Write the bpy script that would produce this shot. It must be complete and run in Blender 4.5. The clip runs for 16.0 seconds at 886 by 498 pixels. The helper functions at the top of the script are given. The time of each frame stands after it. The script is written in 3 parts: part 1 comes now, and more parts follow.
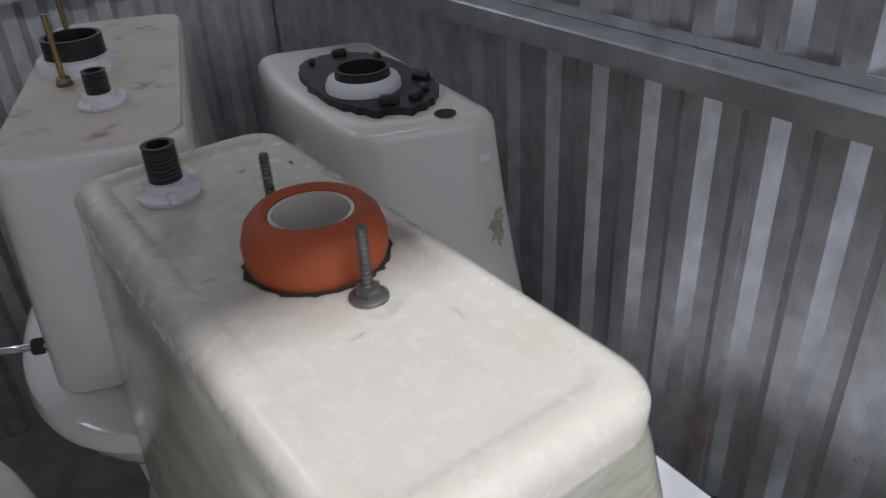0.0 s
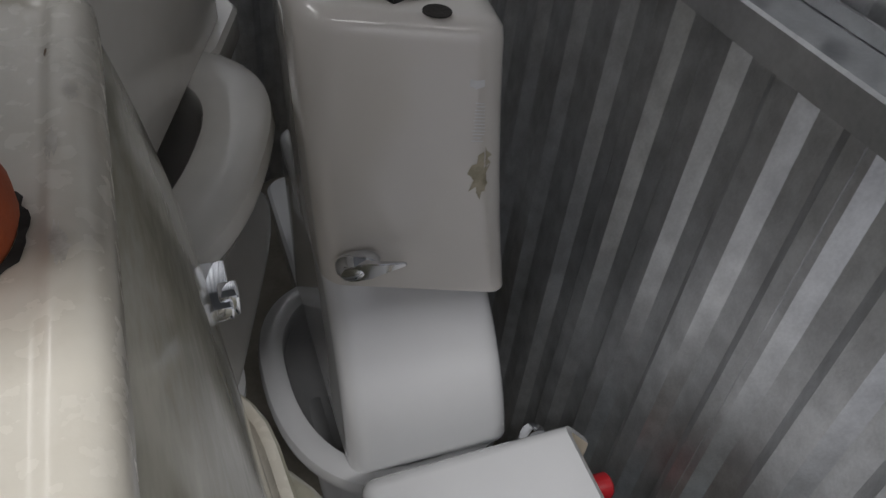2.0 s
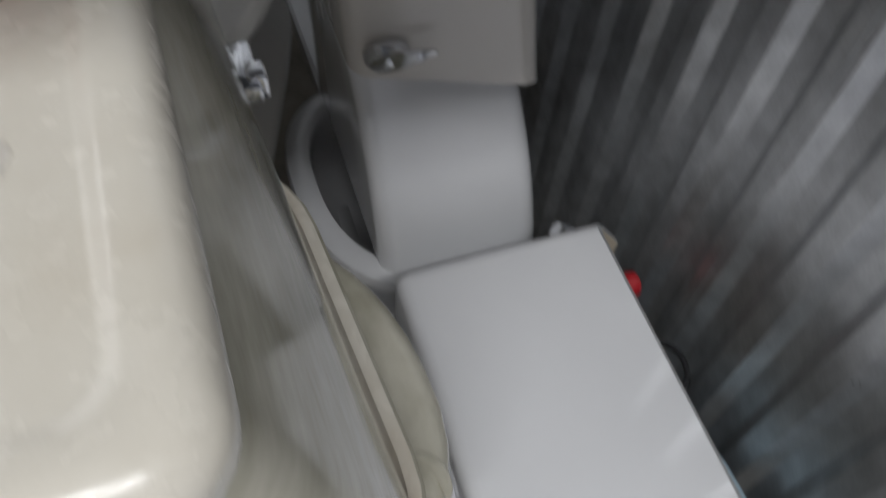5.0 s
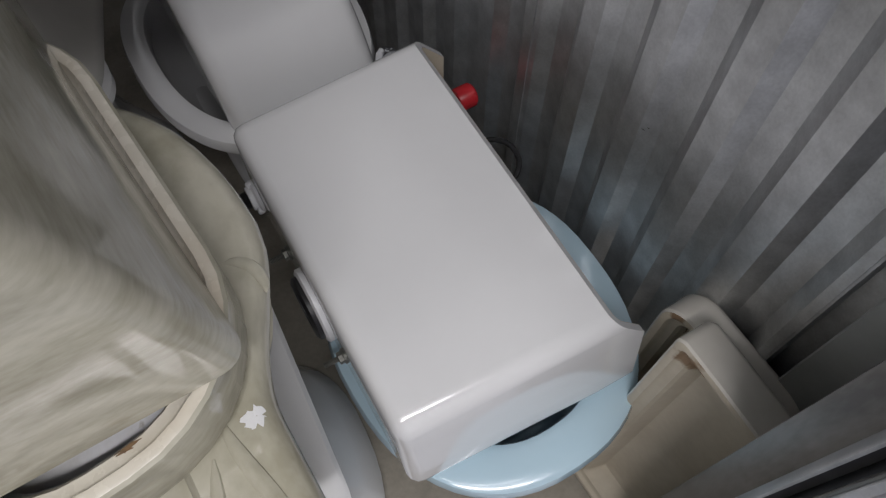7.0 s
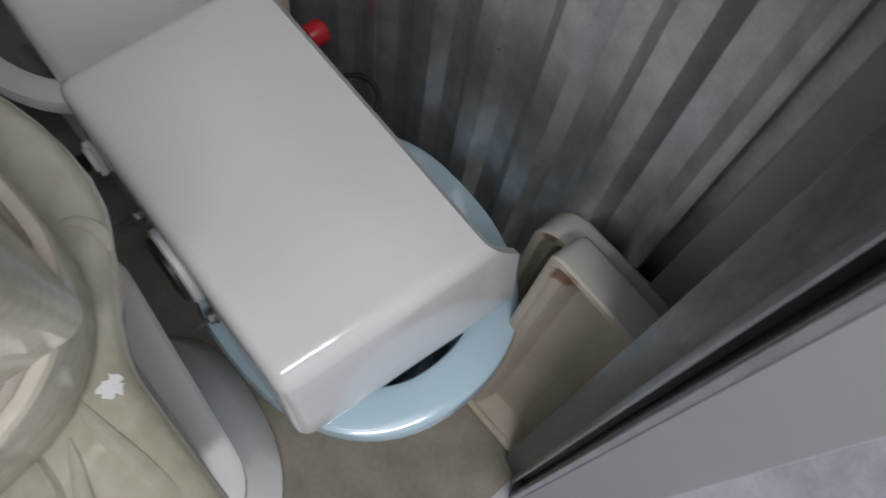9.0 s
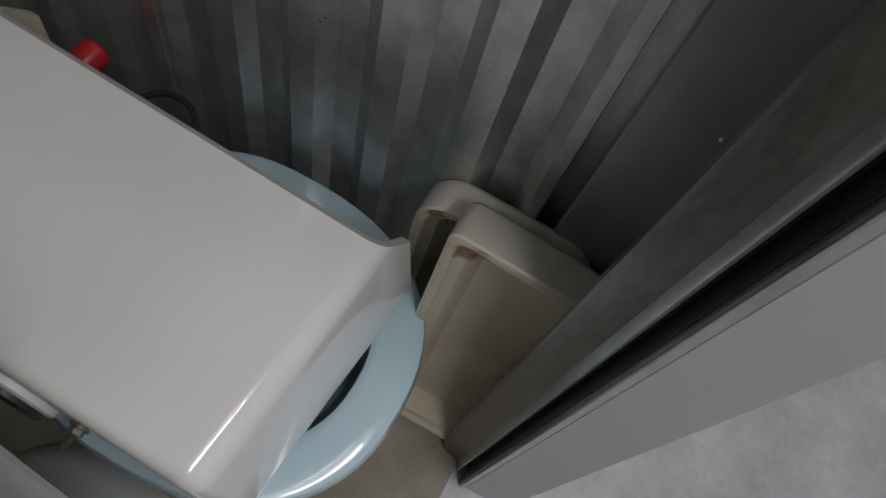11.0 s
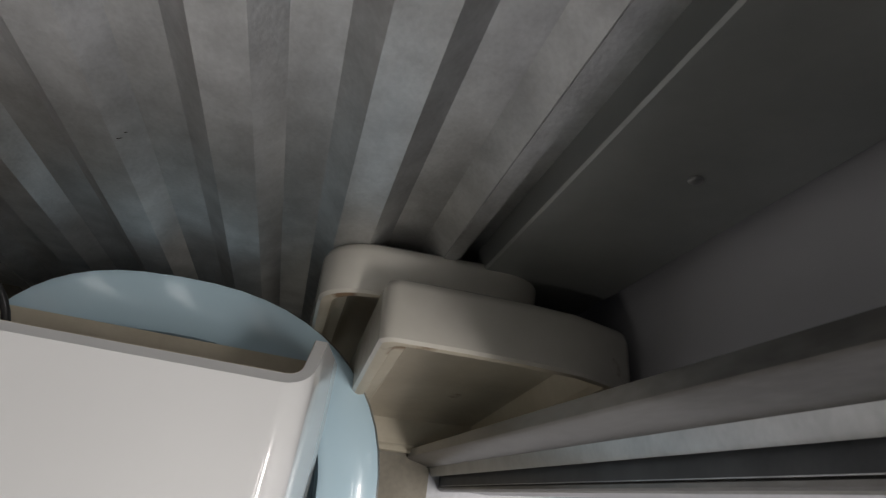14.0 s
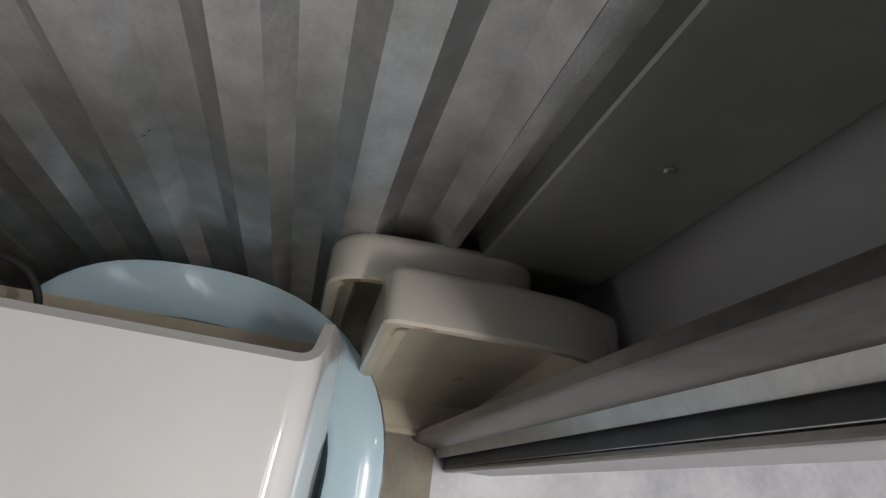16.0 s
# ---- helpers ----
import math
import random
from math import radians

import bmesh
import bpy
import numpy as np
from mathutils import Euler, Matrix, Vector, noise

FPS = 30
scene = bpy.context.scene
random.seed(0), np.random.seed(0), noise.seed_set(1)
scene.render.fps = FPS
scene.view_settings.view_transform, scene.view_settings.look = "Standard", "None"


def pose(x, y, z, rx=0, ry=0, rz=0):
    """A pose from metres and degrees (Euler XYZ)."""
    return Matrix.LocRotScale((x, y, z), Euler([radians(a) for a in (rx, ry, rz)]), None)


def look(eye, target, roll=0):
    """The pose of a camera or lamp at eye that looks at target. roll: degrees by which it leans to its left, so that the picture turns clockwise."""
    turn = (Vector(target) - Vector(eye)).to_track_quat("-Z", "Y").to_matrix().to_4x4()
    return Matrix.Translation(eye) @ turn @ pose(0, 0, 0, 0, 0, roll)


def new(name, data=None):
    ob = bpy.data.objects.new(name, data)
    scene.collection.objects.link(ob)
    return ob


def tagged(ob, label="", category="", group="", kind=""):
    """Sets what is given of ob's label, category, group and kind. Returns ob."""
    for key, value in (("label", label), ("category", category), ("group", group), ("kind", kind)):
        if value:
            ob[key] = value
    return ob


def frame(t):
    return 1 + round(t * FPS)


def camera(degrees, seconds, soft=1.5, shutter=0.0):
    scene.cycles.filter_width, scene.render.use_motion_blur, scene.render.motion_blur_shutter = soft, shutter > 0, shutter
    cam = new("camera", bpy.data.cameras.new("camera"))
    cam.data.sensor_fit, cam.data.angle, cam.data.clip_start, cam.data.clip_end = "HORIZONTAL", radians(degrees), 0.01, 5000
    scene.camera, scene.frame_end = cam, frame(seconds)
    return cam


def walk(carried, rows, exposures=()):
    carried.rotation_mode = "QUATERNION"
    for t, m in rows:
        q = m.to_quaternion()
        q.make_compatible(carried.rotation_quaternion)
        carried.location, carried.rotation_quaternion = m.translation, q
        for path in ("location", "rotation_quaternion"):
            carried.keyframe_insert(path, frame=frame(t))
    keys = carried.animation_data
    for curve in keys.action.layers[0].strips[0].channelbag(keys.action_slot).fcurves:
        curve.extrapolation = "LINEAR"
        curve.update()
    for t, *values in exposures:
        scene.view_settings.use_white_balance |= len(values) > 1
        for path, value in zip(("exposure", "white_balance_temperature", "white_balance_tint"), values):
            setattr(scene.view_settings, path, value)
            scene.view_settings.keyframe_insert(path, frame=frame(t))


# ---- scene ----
cam = camera(60.4, 16.0, soft=1.2, shutter=0.5)

PATH = [
    (0, (-0.604, -0.236, 1.479), (0.375, 1.17, 0.446), -3.3),
    (0.5, (-0.534, -0.167, 1.484), (0.415, 1.215, 0.392), 0.8),
    (1, (-0.446, -0.085, 1.473), (0.411, 1.277, 0.285), 4.8),
    (1.5, (-0.342, -0.116, 1.451), (0.391, 1.235, 0.172), 6.7),
    (2, (-0.305, -0.104, 1.436), (0.322, 1.241, 0.095), 7.1),
    (2.5, (-0.296, -0.094, 1.435), (0.241, 1.213, 0.02), 7.5),
    (3, (-0.294, -0.09, 1.395), (0.179, 1.175, -0.08), 8.1),
    (3.5, (-0.296, -0.096, 1.394), (0.127, 1.154, -0.109), 8.3),
    (4, (-0.299, -0.101, 1.398), (0.078, 1.15, -0.115), 7.6),
    (4.5, (-0.306, -0.107, 1.41), (0.087, 1.111, -0.126), 7.3),
    (5, (-0.323, -0.121, 1.39), (0.167, 0.925, -0.243), 6.9),
    (5.2, (-0.308, -0.15, 1.362), (0.187, 0.784, -0.336), 5.3),
    (7.3, (-0.226, -0.283, 1.418), (0.255, 0.472, -0.371), 0.2),
    (7.5, (-0.225, -0.279, 1.414), (0.261, 0.468, -0.376), 0.2),
    (8, (-0.221, -0.278, 1.41), (0.274, 0.444, -0.389), 0.5),
    (8.5, (-0.224, -0.286, 1.4), (0.338, 0.354, -0.409), 5.2),
    (9, (-0.218, -0.296, 1.379), (0.446, 0.194, -0.443), 13.8),
    (9.2, (-0.209, -0.298, 1.365), (0.481, 0.131, -0.462), 16.7),
    (11.3, (-0.173, -0.177, 1.281), (0.66, -0.141, -0.537), 23.7),
    (11.5, (-0.107, -0.147, 1.283), (0.653, -0.153, -0.567), 23.9),
    (12, (0.011, -0.096, 1.226), (0.705, -0.21, -0.646), 27.8),
    (12.5, (0.028, -0.09, 1.196), (0.72, -0.288, -0.67), 31.1),
    (13, (0.032, -0.095, 1.195), (0.718, -0.345, -0.667), 32.6),
    (13.5, (0.041, -0.1, 1.204), (0.712, -0.388, -0.658), 33.6),
    (14, (0.033, -0.106, 1.21), (0.682, -0.428, -0.654), 35.2),
    (14.5, (0.028, -0.112, 1.221), (0.651, -0.444, -0.65), 36.0),
    (15, (0.028, -0.115, 1.228), (0.644, -0.437, -0.647), 35.5),
    (15.5, (0.023, -0.108, 1.25), (0.652, -0.416, -0.624), 34.5),
    (16, (0.013, -0.108, 1.254), (0.646, -0.409, -0.619), 34.0),
]
EXPOSURES = [(0, 0.1, 6050, 13), (0.5, -0.1, 6250, 11), (1.0, 0.2, 6350, 9), (1.5, 0.05, 6400, 10), (3, -0.15, 6450, 11), (4.5, -0.2, 6400, 11), (5, -0.25, 6300, 10), (7.5, -0.3, 6500, 13),
             (9, -0.4, 6350, 12), (11.5, -0.85, 6800, 9), (12.0, -0.6, 6900, 8), (12.5, -0.4, 7100, 8), (14, -0.25, 6900, 11), (16, -0.2, 6900, 11)]
walk(cam, [(t, look(eye, target, roll)) for t, eye, target, roll in PATH], EXPOSURES)

# ---- light ----
WALL_X, BACK_Y, LEFT_X, DOOR_Y, SILL_Y = 0.26, 1.75, -1.35, -0.42, -0.337
world = bpy.data.worlds.new("world")
scene.world = world
world.use_nodes = True
world.node_tree.nodes["Background"].inputs[0].default_value = (0.75, 0.8, 0.85, 1)
world.node_tree.nodes["Background"].inputs[1].default_value = 0.02


def area_lamp(name, m, sx, sy, watts, colour):
    data = bpy.data.lights.new(name, "AREA")
    data.shape, data.size, data.size_y, data.energy, data.color = "RECTANGLE", sx, sy, watts, colour
    ob = new(name, data)
    ob.matrix_world = m
    return ob


area_lamp("hall_lamp", look((-0.75, -1.38, 3.33), (-0.75, -1.36, 0.0)), 1.9, 0.12, 80, (0.99, 0.985, 0.99))
area_lamp("door_lamp", look((-0.75, -0.875, 3.33), (-0.75, -0.874, 0.0)), 1.9, 0.10, 7, (0.99, 0.985, 0.99))
# Added fill from over the open top; no known fixture stands there.
area_lamp("aisle_lamp", look((-2.2, 1.4, 3.32), (-1.7, 1.2, 1.0)), 2.6, 2.2, 92, (0.99, 0.985, 0.99))

# ---- materials ----


def material(name, base, rough=0.4, metal=0.0, dark=None, scale=6.0, amount=0.5, bump=0.0, bump_scale=60.0, coat=0.0, stretch=(1, 1, 1), spots=None, spot_scale=14.0, spot_edge=0.62, spot_soft=0.06, spot_detail=8.0):
    """A procedural surface: two scales of colour variation, roughness variation, fine relief and optional stains."""
    mat = bpy.data.materials.new(name)
    mat.use_nodes = True
    nt = mat.node_tree
    n, l = nt.nodes, nt.links
    bsdf = n["Principled BSDF"]
    co = n.new("ShaderNodeTexCoord")
    mp = n.new("ShaderNodeMapping")
    mp.inputs["Scale"].default_value = stretch
    l.new(co.outputs["Object"], mp.inputs[0])
    big, fine = n.new("ShaderNodeTexNoise"), n.new("ShaderNodeTexNoise")
    for node, s, d in ((big, scale, 5), (fine, scale * 9, 4)):
        node.inputs["Scale"].default_value, node.inputs["Detail"].default_value = s, d
        l.new(mp.outputs[0], node.inputs["Vector"])
    mix = n.new("ShaderNodeMix")
    mix.data_type = "FLOAT"
    mix.inputs[0].default_value = 0.3
    l.new(big.outputs[0], mix.inputs[2])
    l.new(fine.outputs[0], mix.inputs[3])
    ramp = n.new("ShaderNodeValToRGB")
    dark = dark or tuple(c * 0.85 for c in base)
    ramp.color_ramp.elements[0].position, ramp.color_ramp.elements[1].position = 0.5 - 0.25 / max(amount, 0.05) * 0.5, 0.5 + 0.25 / max(amount, 0.05) * 0.5
    ramp.color_ramp.elements[0].color, ramp.color_ramp.elements[1].color = (*dark, 1), (*base, 1)
    l.new(mix.outputs[0], ramp.inputs[0])
    colour = ramp.outputs[0]
    if spots:
        sp = n.new("ShaderNodeTexNoise")
        sp.inputs["Scale"].default_value, sp.inputs["Detail"].default_value = spot_scale, spot_detail
        l.new(co.outputs["Object"], sp.inputs["Vector"])
        sr = n.new("ShaderNodeValToRGB")
        sr.color_ramp.elements[0].position, sr.color_ramp.elements[1].position = spot_edge, spot_edge + spot_soft
        sr.color_ramp.interpolation = "EASE"
        l.new(sp.outputs[0], sr.inputs[0])
        mc = n.new("ShaderNodeMix")
        mc.data_type = "RGBA"
        l.new(sr.outputs[0], mc.inputs[0])
        l.new(colour, mc.inputs[6])
        mc.inputs[7].default_value = (*spots, 1)
        colour = mc.outputs[2]
    l.new(colour, bsdf.inputs["Base Color"])
    rr = n.new("ShaderNodeMapRange")
    rr.inputs[3].default_value, rr.inputs[4].default_value = max(0.02, rough * 0.8), min(1, rough * 1.25)
    l.new(fine.outputs[0], rr.inputs[0])
    l.new(rr.outputs[0], bsdf.inputs["Roughness"])
    bsdf.inputs["Metallic"].default_value = metal
    bsdf.inputs["Coat Weight"].default_value = coat
    bsdf.inputs["Coat Roughness"].default_value = 0.04
    if bump:
        bn = n.new("ShaderNodeTexNoise")
        bn.inputs["Scale"].default_value, bn.inputs["Detail"].default_value = bump_scale, 4
        l.new(mp.outputs[0], bn.inputs["Vector"])
        bp = n.new("ShaderNodeBump")
        bp.inputs["Strength"].default_value, bp.inputs["Distance"].default_value = bump, 0.002
        l.new(bn.outputs[0], bp.inputs["Height"])
        l.new(bp.outputs[0], bsdf.inputs["Normal"])
    return mat


WHITE = material("white porcelain", (0.80, 0.80, 0.80), 0.12, dark=(0.74, 0.74, 0.74), scale=3, amount=0.3, coat=0.6)
OFFWHITE = material("old white porcelain", (0.74, 0.72, 0.68), 0.16, dark=(0.64, 0.62, 0.57), scale=4, amount=0.4, coat=0.5)
BEIGE = material("beige porcelain", (0.72, 0.685, 0.635), 0.12, dark=(0.66, 0.625, 0.575), scale=3, amount=0.3, coat=0.6)
BISQUE = material("cream bisque", (0.75, 0.71, 0.62), 0.26, dark=(0.61, 0.565, 0.47), scale=7, amount=0.42, bump=0.12, bump_scale=140, coat=0.15, spots=(0.45, 0.37, 0.255), spot_scale=8, spot_edge=0.48, spot_soft=0.34, spot_detail=6.0)
DIRTY = material("stained white bisque", (0.70, 0.65, 0.56), 0.5, dark=(0.58, 0.52, 0.44), scale=11, amount=0.6, bump=0.2, bump_scale=120, spots=(0.26, 0.19, 0.13), spot_scale=18, spot_edge=0.56, spot_soft=0.16)
OLIVE = material("olive marbled glaze", (0.57, 0.545, 0.45), 0.10, dark=(0.35, 0.33, 0.25), scale=2.6, amount=0.9, coat=0.0, stretch=(2.4, 2.0, 7.0))
HOLLOW = material("white lid underside", (0.66, 0.66, 0.69), 0.45, dark=(0.50, 0.49, 0.47), scale=14, amount=0.6, bump=0.1, spots=(0.30, 0.27, 0.22), spot_scale=30, spot_edge=0.66)
BLUE = material("pale blue porcelain", (0.50, 0.66, 0.74), 0.18, dark=(0.45, 0.61, 0.70), scale=3, amount=0.3, coat=0.6)
LIDCREAM = material("old cream porcelain", (0.78, 0.75, 0.68), 0.22, dark=(0.67, 0.635, 0.56), scale=6, amount=0.5, coat=0.3, spots=(0.30, 0.22, 0.15), spot_scale=12, spot_edge=0.68)
LIDRAW = material("raw cream lid underside", (0.62, 0.56, 0.45), 0.6, dark=(0.47, 0.41, 0.31), scale=8, amount=0.6, bump=0.2, spots=(0.25, 0.16, 0.09), spot_scale=10, spot_edge=0.64)
STEEL = material("galvanised steel", (0.66, 0.67, 0.68), 0.40, 0.86, dark=(0.47, 0.478, 0.487), scale=34, amount=0.9, bump=0.16, bump_scale=260, stretch=(1, 1, 0.7))
RAIL = material("galvanised channel", (0.55, 0.56, 0.57), 0.33, 0.85, dark=(0.40, 0.41, 0.42), scale=20, amount=0.8, bump=0.08, bump_scale=50)
GREYPAINT = material("grey painted steel", (0.60, 0.595, 0.625), 0.5, dark=(0.53, 0.525, 0.555), scale=3, amount=0.4)
WHITEPAINT = material("grey steel deck", (0.50, 0.51, 0.52), 0.6, dark=(0.44, 0.45, 0.46), scale=3, amount=0.4)
GLUE = material("old glue residue", (0.47, 0.42, 0.31), 0.6, dark=(0.33, 0.30, 0.21), scale=60, amount=1.2, bump=0.4, bump_scale=300)
PAPER = material("white label residue", (0.80, 0.80, 0.80), 0.5, dark=(0.70, 0.70, 0.70), scale=60)
RUST = material("rusty grime", (0.20, 0.12, 0.06), 0.8, dark=(0.03, 0.025, 0.02), scale=50, amount=1.2, bump=0.4, bump_scale=200)
# Smudge colour, also used to paint the dark of one small notch.
SMUDGE_NOTCH = material("grey smudge and notch shade", (0.66, 0.62, 0.55), 0.5, dark=(0.46, 0.42, 0.35), scale=60, amount=1.0)
TRACK = material("worn dull track steel", (0.23, 0.225, 0.22), 0.36, 0.75, dark=(0.12, 0.115, 0.11), scale=18, amount=1.0, bump=0.1, bump_scale=60, stretch=(1, 1, 0.25))
DULL = material("dull galvanised post", (0.44, 0.455, 0.45), 0.48, 0.6, dark=(0.33, 0.345, 0.34), scale=10, amount=0.6, bump=0.05, bump_scale=40)
# Darker steel kept for the track slot: its shade is put into the colour.
SLOT_SHADE = material("shaded track slot steel", (0.10, 0.105, 0.115), 0.45, 0.6, dark=(0.06, 0.063, 0.07), scale=20, amount=0.7)
CONCRETE = material("unit concrete", (0.30, 0.27, 0.22), 0.7, dark=(0.19, 0.17, 0.135), scale=12, amount=0.8, bump=0.3, bump_scale=120, spots=(0.12, 0.09, 0.06), spot_scale=20, spot_edge=0.7)
HALLFLOOR = material("sealed hall concrete", (0.58, 0.59, 0.62), 0.35, dark=(0.38, 0.39, 0.42), scale=9, amount=0.7, bump=0.1)
BLACK = material("black rubber", (0.022, 0.022, 0.024), 0.45, dark=(0.012, 0.012, 0.013), scale=30, bump=0.1)
NYLON = material("white nylon", (0.78, 0.78, 0.80), 0.4, dark=(0.70, 0.70, 0.71), scale=20)
ORANGE = material("orange sponge rubber", (0.52, 0.115, 0.035), 0.6, dark=(0.38, 0.075, 0.025), scale=16, amount=0.6, bump=0.25, bump_scale=200)
BRASS = material("tarnished brass", (0.42, 0.31, 0.13), 0.4, 0.9, dark=(0.22, 0.17, 0.09), scale=30, amount=0.8, bump=0.1)
IRON = material("corroded steel", (0.22, 0.22, 0.20), 0.5, 0.7, dark=(0.10, 0.10, 0.085), scale=40, amount=0.9, bump=0.3, bump_scale=150)
CHROME = material("chrome", (0.75, 0.76, 0.78), 0.06, 1.0, dark=(0.68, 0.69, 0.71), scale=20, amount=0.3)
RED = material("red plastic", (0.55, 0.02, 0.03), 0.35, dark=(0.42, 0.015, 0.02), scale=12)
# Black for real grime, and for the shade down holes drawn as discs.
GRIME_HOLE = material("black grime and hole shade", (0.05, 0.045, 0.04), 0.8, dark=(0.02, 0.018, 0.015), scale=40, bump=0.5, bump_scale=200)

# ---- builders ----


def thing(name, m, label, category, group=""):
    ob = new(name)
    ob.empty_display_size = 0.05
    ob.matrix_world = m
    return tagged(ob, label, category, group)


def part(name, bm, mat, parent, label="", smooth=38):
    """Links a bmesh as one mesh object under a thing or a part."""
    bmesh.ops.recalc_face_normals(bm, faces=bm.faces[:])
    me = bpy.data.meshes.new(name)
    bm.to_mesh(me)
    bm.free()
    me.materials.append(mat)
    if smooth:
        me.shade_smooth()
        me.set_sharp_from_angle(angle=radians(smooth))
    ob = new(name, me)
    ob.parent = parent
    if label:
        ob["label"] = label
    return ob


def structure(name, bm, mat, label, smooth=0):
    ob = part(name, bm, mat, None, "", smooth)
    return tagged(ob, label, name.split("_")[0], kind="structure")


def rrect(w, d, r, z=0.0, n=6, cx=0.0, cy=0.0):
    """A rounded rectangle, w along x and d along y."""
    r = min(r, w / 2 - 1e-4, d / 2 - 1e-4)
    pts = []
    for k, (sx, sy) in enumerate(((1, 1), (-1, 1), (-1, -1), (1, -1))):
        for i in range(n + 1):
            a = math.pi / 2 * (k + i / n)
            pts.append(Vector((cx + sx * (w / 2 - r) + r * math.cos(a), cy + sy * (d / 2 - r) + r * math.sin(a), z)))
    out = []
    for k, p in enumerate(pts):
        out.append(p)
        if k % (n + 1) == n:
            q = pts[(k + 1) % len(pts)]
            out += [p.lerp(q, f / 4) for f in (1, 2, 3)]
    return out


def ring(r, z, n=28, cx=0.0, cy=0.0):
    return [Vector((cx + r * math.cos(2 * math.pi * i / n), cy + r * math.sin(2 * math.pi * i / n), z)) for i in range(n)]


def egg(half, back, front, z, n=44, cx=0.0, square=2.6):
    """A bowl outline: rounded front towards -y, squarer back towards +y, widest at y = 0."""
    pts = []
    for i in range(n):
        a = 2 * math.pi * i / n
        c, s = math.cos(a), math.sin(a)
        if s < 0:
            e = 2 / 2.3
            pts.append(Vector((cx + half * math.copysign(abs(c) ** e, c), -front * abs(s) ** e, z)))
        else:
            e = 2 / square
            pts.append(Vector((cx + half * math.copysign(abs(c) ** e, c), back * abs(s) ** e, z)))
    return pts


def loft(bm, loops, cap_start=False, cap_end=False, closed=False):
    rows = [[bm.verts.new(p) for p in loop] for loop in loops]
    pairs = list(zip(rows, rows[1:])) + ([(rows[-1], rows[0])] if closed else [])
    for a, b in pairs:
        for i in range(len(a)):
            j = (i + 1) % len(a)
            bm.faces.new((a[i], a[j], b[j], b[i]))
    if cap_start:
        bm.faces.new(rows[0][::-1])
    if cap_end:
        bm.faces.new(rows[-1])
    return bm


def lathe(profile, n=28, closed=False):
    """Rings of (radius, z), open or as a closed section."""
    bm = bmesh.new()
    loft(bm, [ring(r, z, n) for r, z in profile], not closed, not closed, closed)
    return bm


def box(x0, x1, y0, y1, z0, z1, bevel=0.0, seg=2):
    bm = bmesh.new()
    bmesh.ops.create_cube(bm, size=1)
    for v in bm.verts:
        v.co = Vector((x0 if v.co.x < 0 else x1, y0 if v.co.y < 0 else y1, z0 if v.co.z < 0 else z1))
    if bevel:
        bmesh.ops.bevel(bm, geom=bm.edges[:], offset=bevel, segments=seg, profile=0.6, affect="EDGES")
    return bm


def extrude(outline, z0, z1):
    """A prism over a plan outline."""
    bm = bmesh.new()
    loft(bm, [[Vector((x, y, z0)) for x, y in outline], [Vector((x, y, z1)) for x, y in outline]], True, True)
    return bm


def moved(bm, m):
    bmesh.ops.transform(bm, matrix=m, verts=bm.verts[:])
    return bm


# ---- the unit ----


def rib_profile(y0, y1, pitch, depth, flat, phase=0.0):
    """Trapezoid ribs along y as (offset, y)."""
    pts, y = [], y0 + phase
    slope = pitch * 0.19
    while y < y1:
        pts += [(0.0, y), (0.0, y + pitch * flat), (depth, y + pitch * flat + slope), (depth, y + pitch - slope)]
        y += pitch
    return pts


def corrugated(name, place, length, z0, z1, label, pitch=0.103, depth=0.015, flat=0.31, phase=0.0, lead=()):
    """A corrugated sheet with a real thickness; the ribs stand along local y and offset along local x."""
    bm = bmesh.new()
    prof = rib_profile(0.0, length, pitch, depth, flat, phase)
    if lead:
        prof = list(lead) + [p for p in prof if p[1] > lead[-1][1]]
    front = [[bm.verts.new((x, y, z)) for x, y in prof] for z in (z0, z1)]
    back = [[bm.verts.new((x + 0.03, y, z)) for x, y in prof] for z in (z0, z1)]
    for i in range(len(prof) - 1):
        bm.faces.new((front[0][i], front[0][i + 1], front[1][i + 1], front[1][i]))
        bm.faces.new((back[0][i], back[1][i], back[1][i + 1], back[0][i + 1]))
        bm.faces.new((front[1][i], front[1][i + 1], back[1][i + 1], back[1][i]))
    moved(bm, place)
    return structure(name, bm, STEEL, label)


for lap_y in (0.270, -0.236):
    structure("sheet_lap", box(WALL_X - 0.0018, WALL_X + 0.002, lap_y, lap_y + 0.012, 0.0, 2.5), STEEL, "overlapping edge of two corrugated steel sheets")
structure("floor", box(LEFT_X - 0.2, WALL_X + 0.2, SILL_Y, BACK_Y + 0.2, -0.12, 0.0), CONCRETE, "brown-grey stained bare concrete floor of the storage unit")
structure("hall_floor", box(-3.0, 2.5, -2.6, SILL_Y, -0.12, -0.004), HALLFLOOR, "pale sealed concrete hallway floor outside the unit")
corrugated("wall_east", pose(WALL_X, -0.285, 0), BACK_Y + 0.30, 0, 2.5, "galvanised corrugated steel partition wall with vertical ribs", phase=0.029, lead=((0.024, 0.0), (0.024, 0.044), (0.0, 0.046)))
corrugated("wall_north", pose(WALL_X, BACK_Y, 0, 0, 0, 90), WALL_X - LEFT_X + 0.05, 0, 2.5, "galvanised corrugated steel back wall of the unit")
corrugated("wall_west", pose(LEFT_X, BACK_Y, 0, 0, 0, 180), BACK_Y - DOOR_Y, 0, 2.5, "galvanised corrugated steel side wall of the unit")
structure("ceiling", box(-4.0, 2.5, -2.7, 4.0, 3.4, 3.5), WHITEPAINT, "plain grey building ceiling above the open-topped unit")
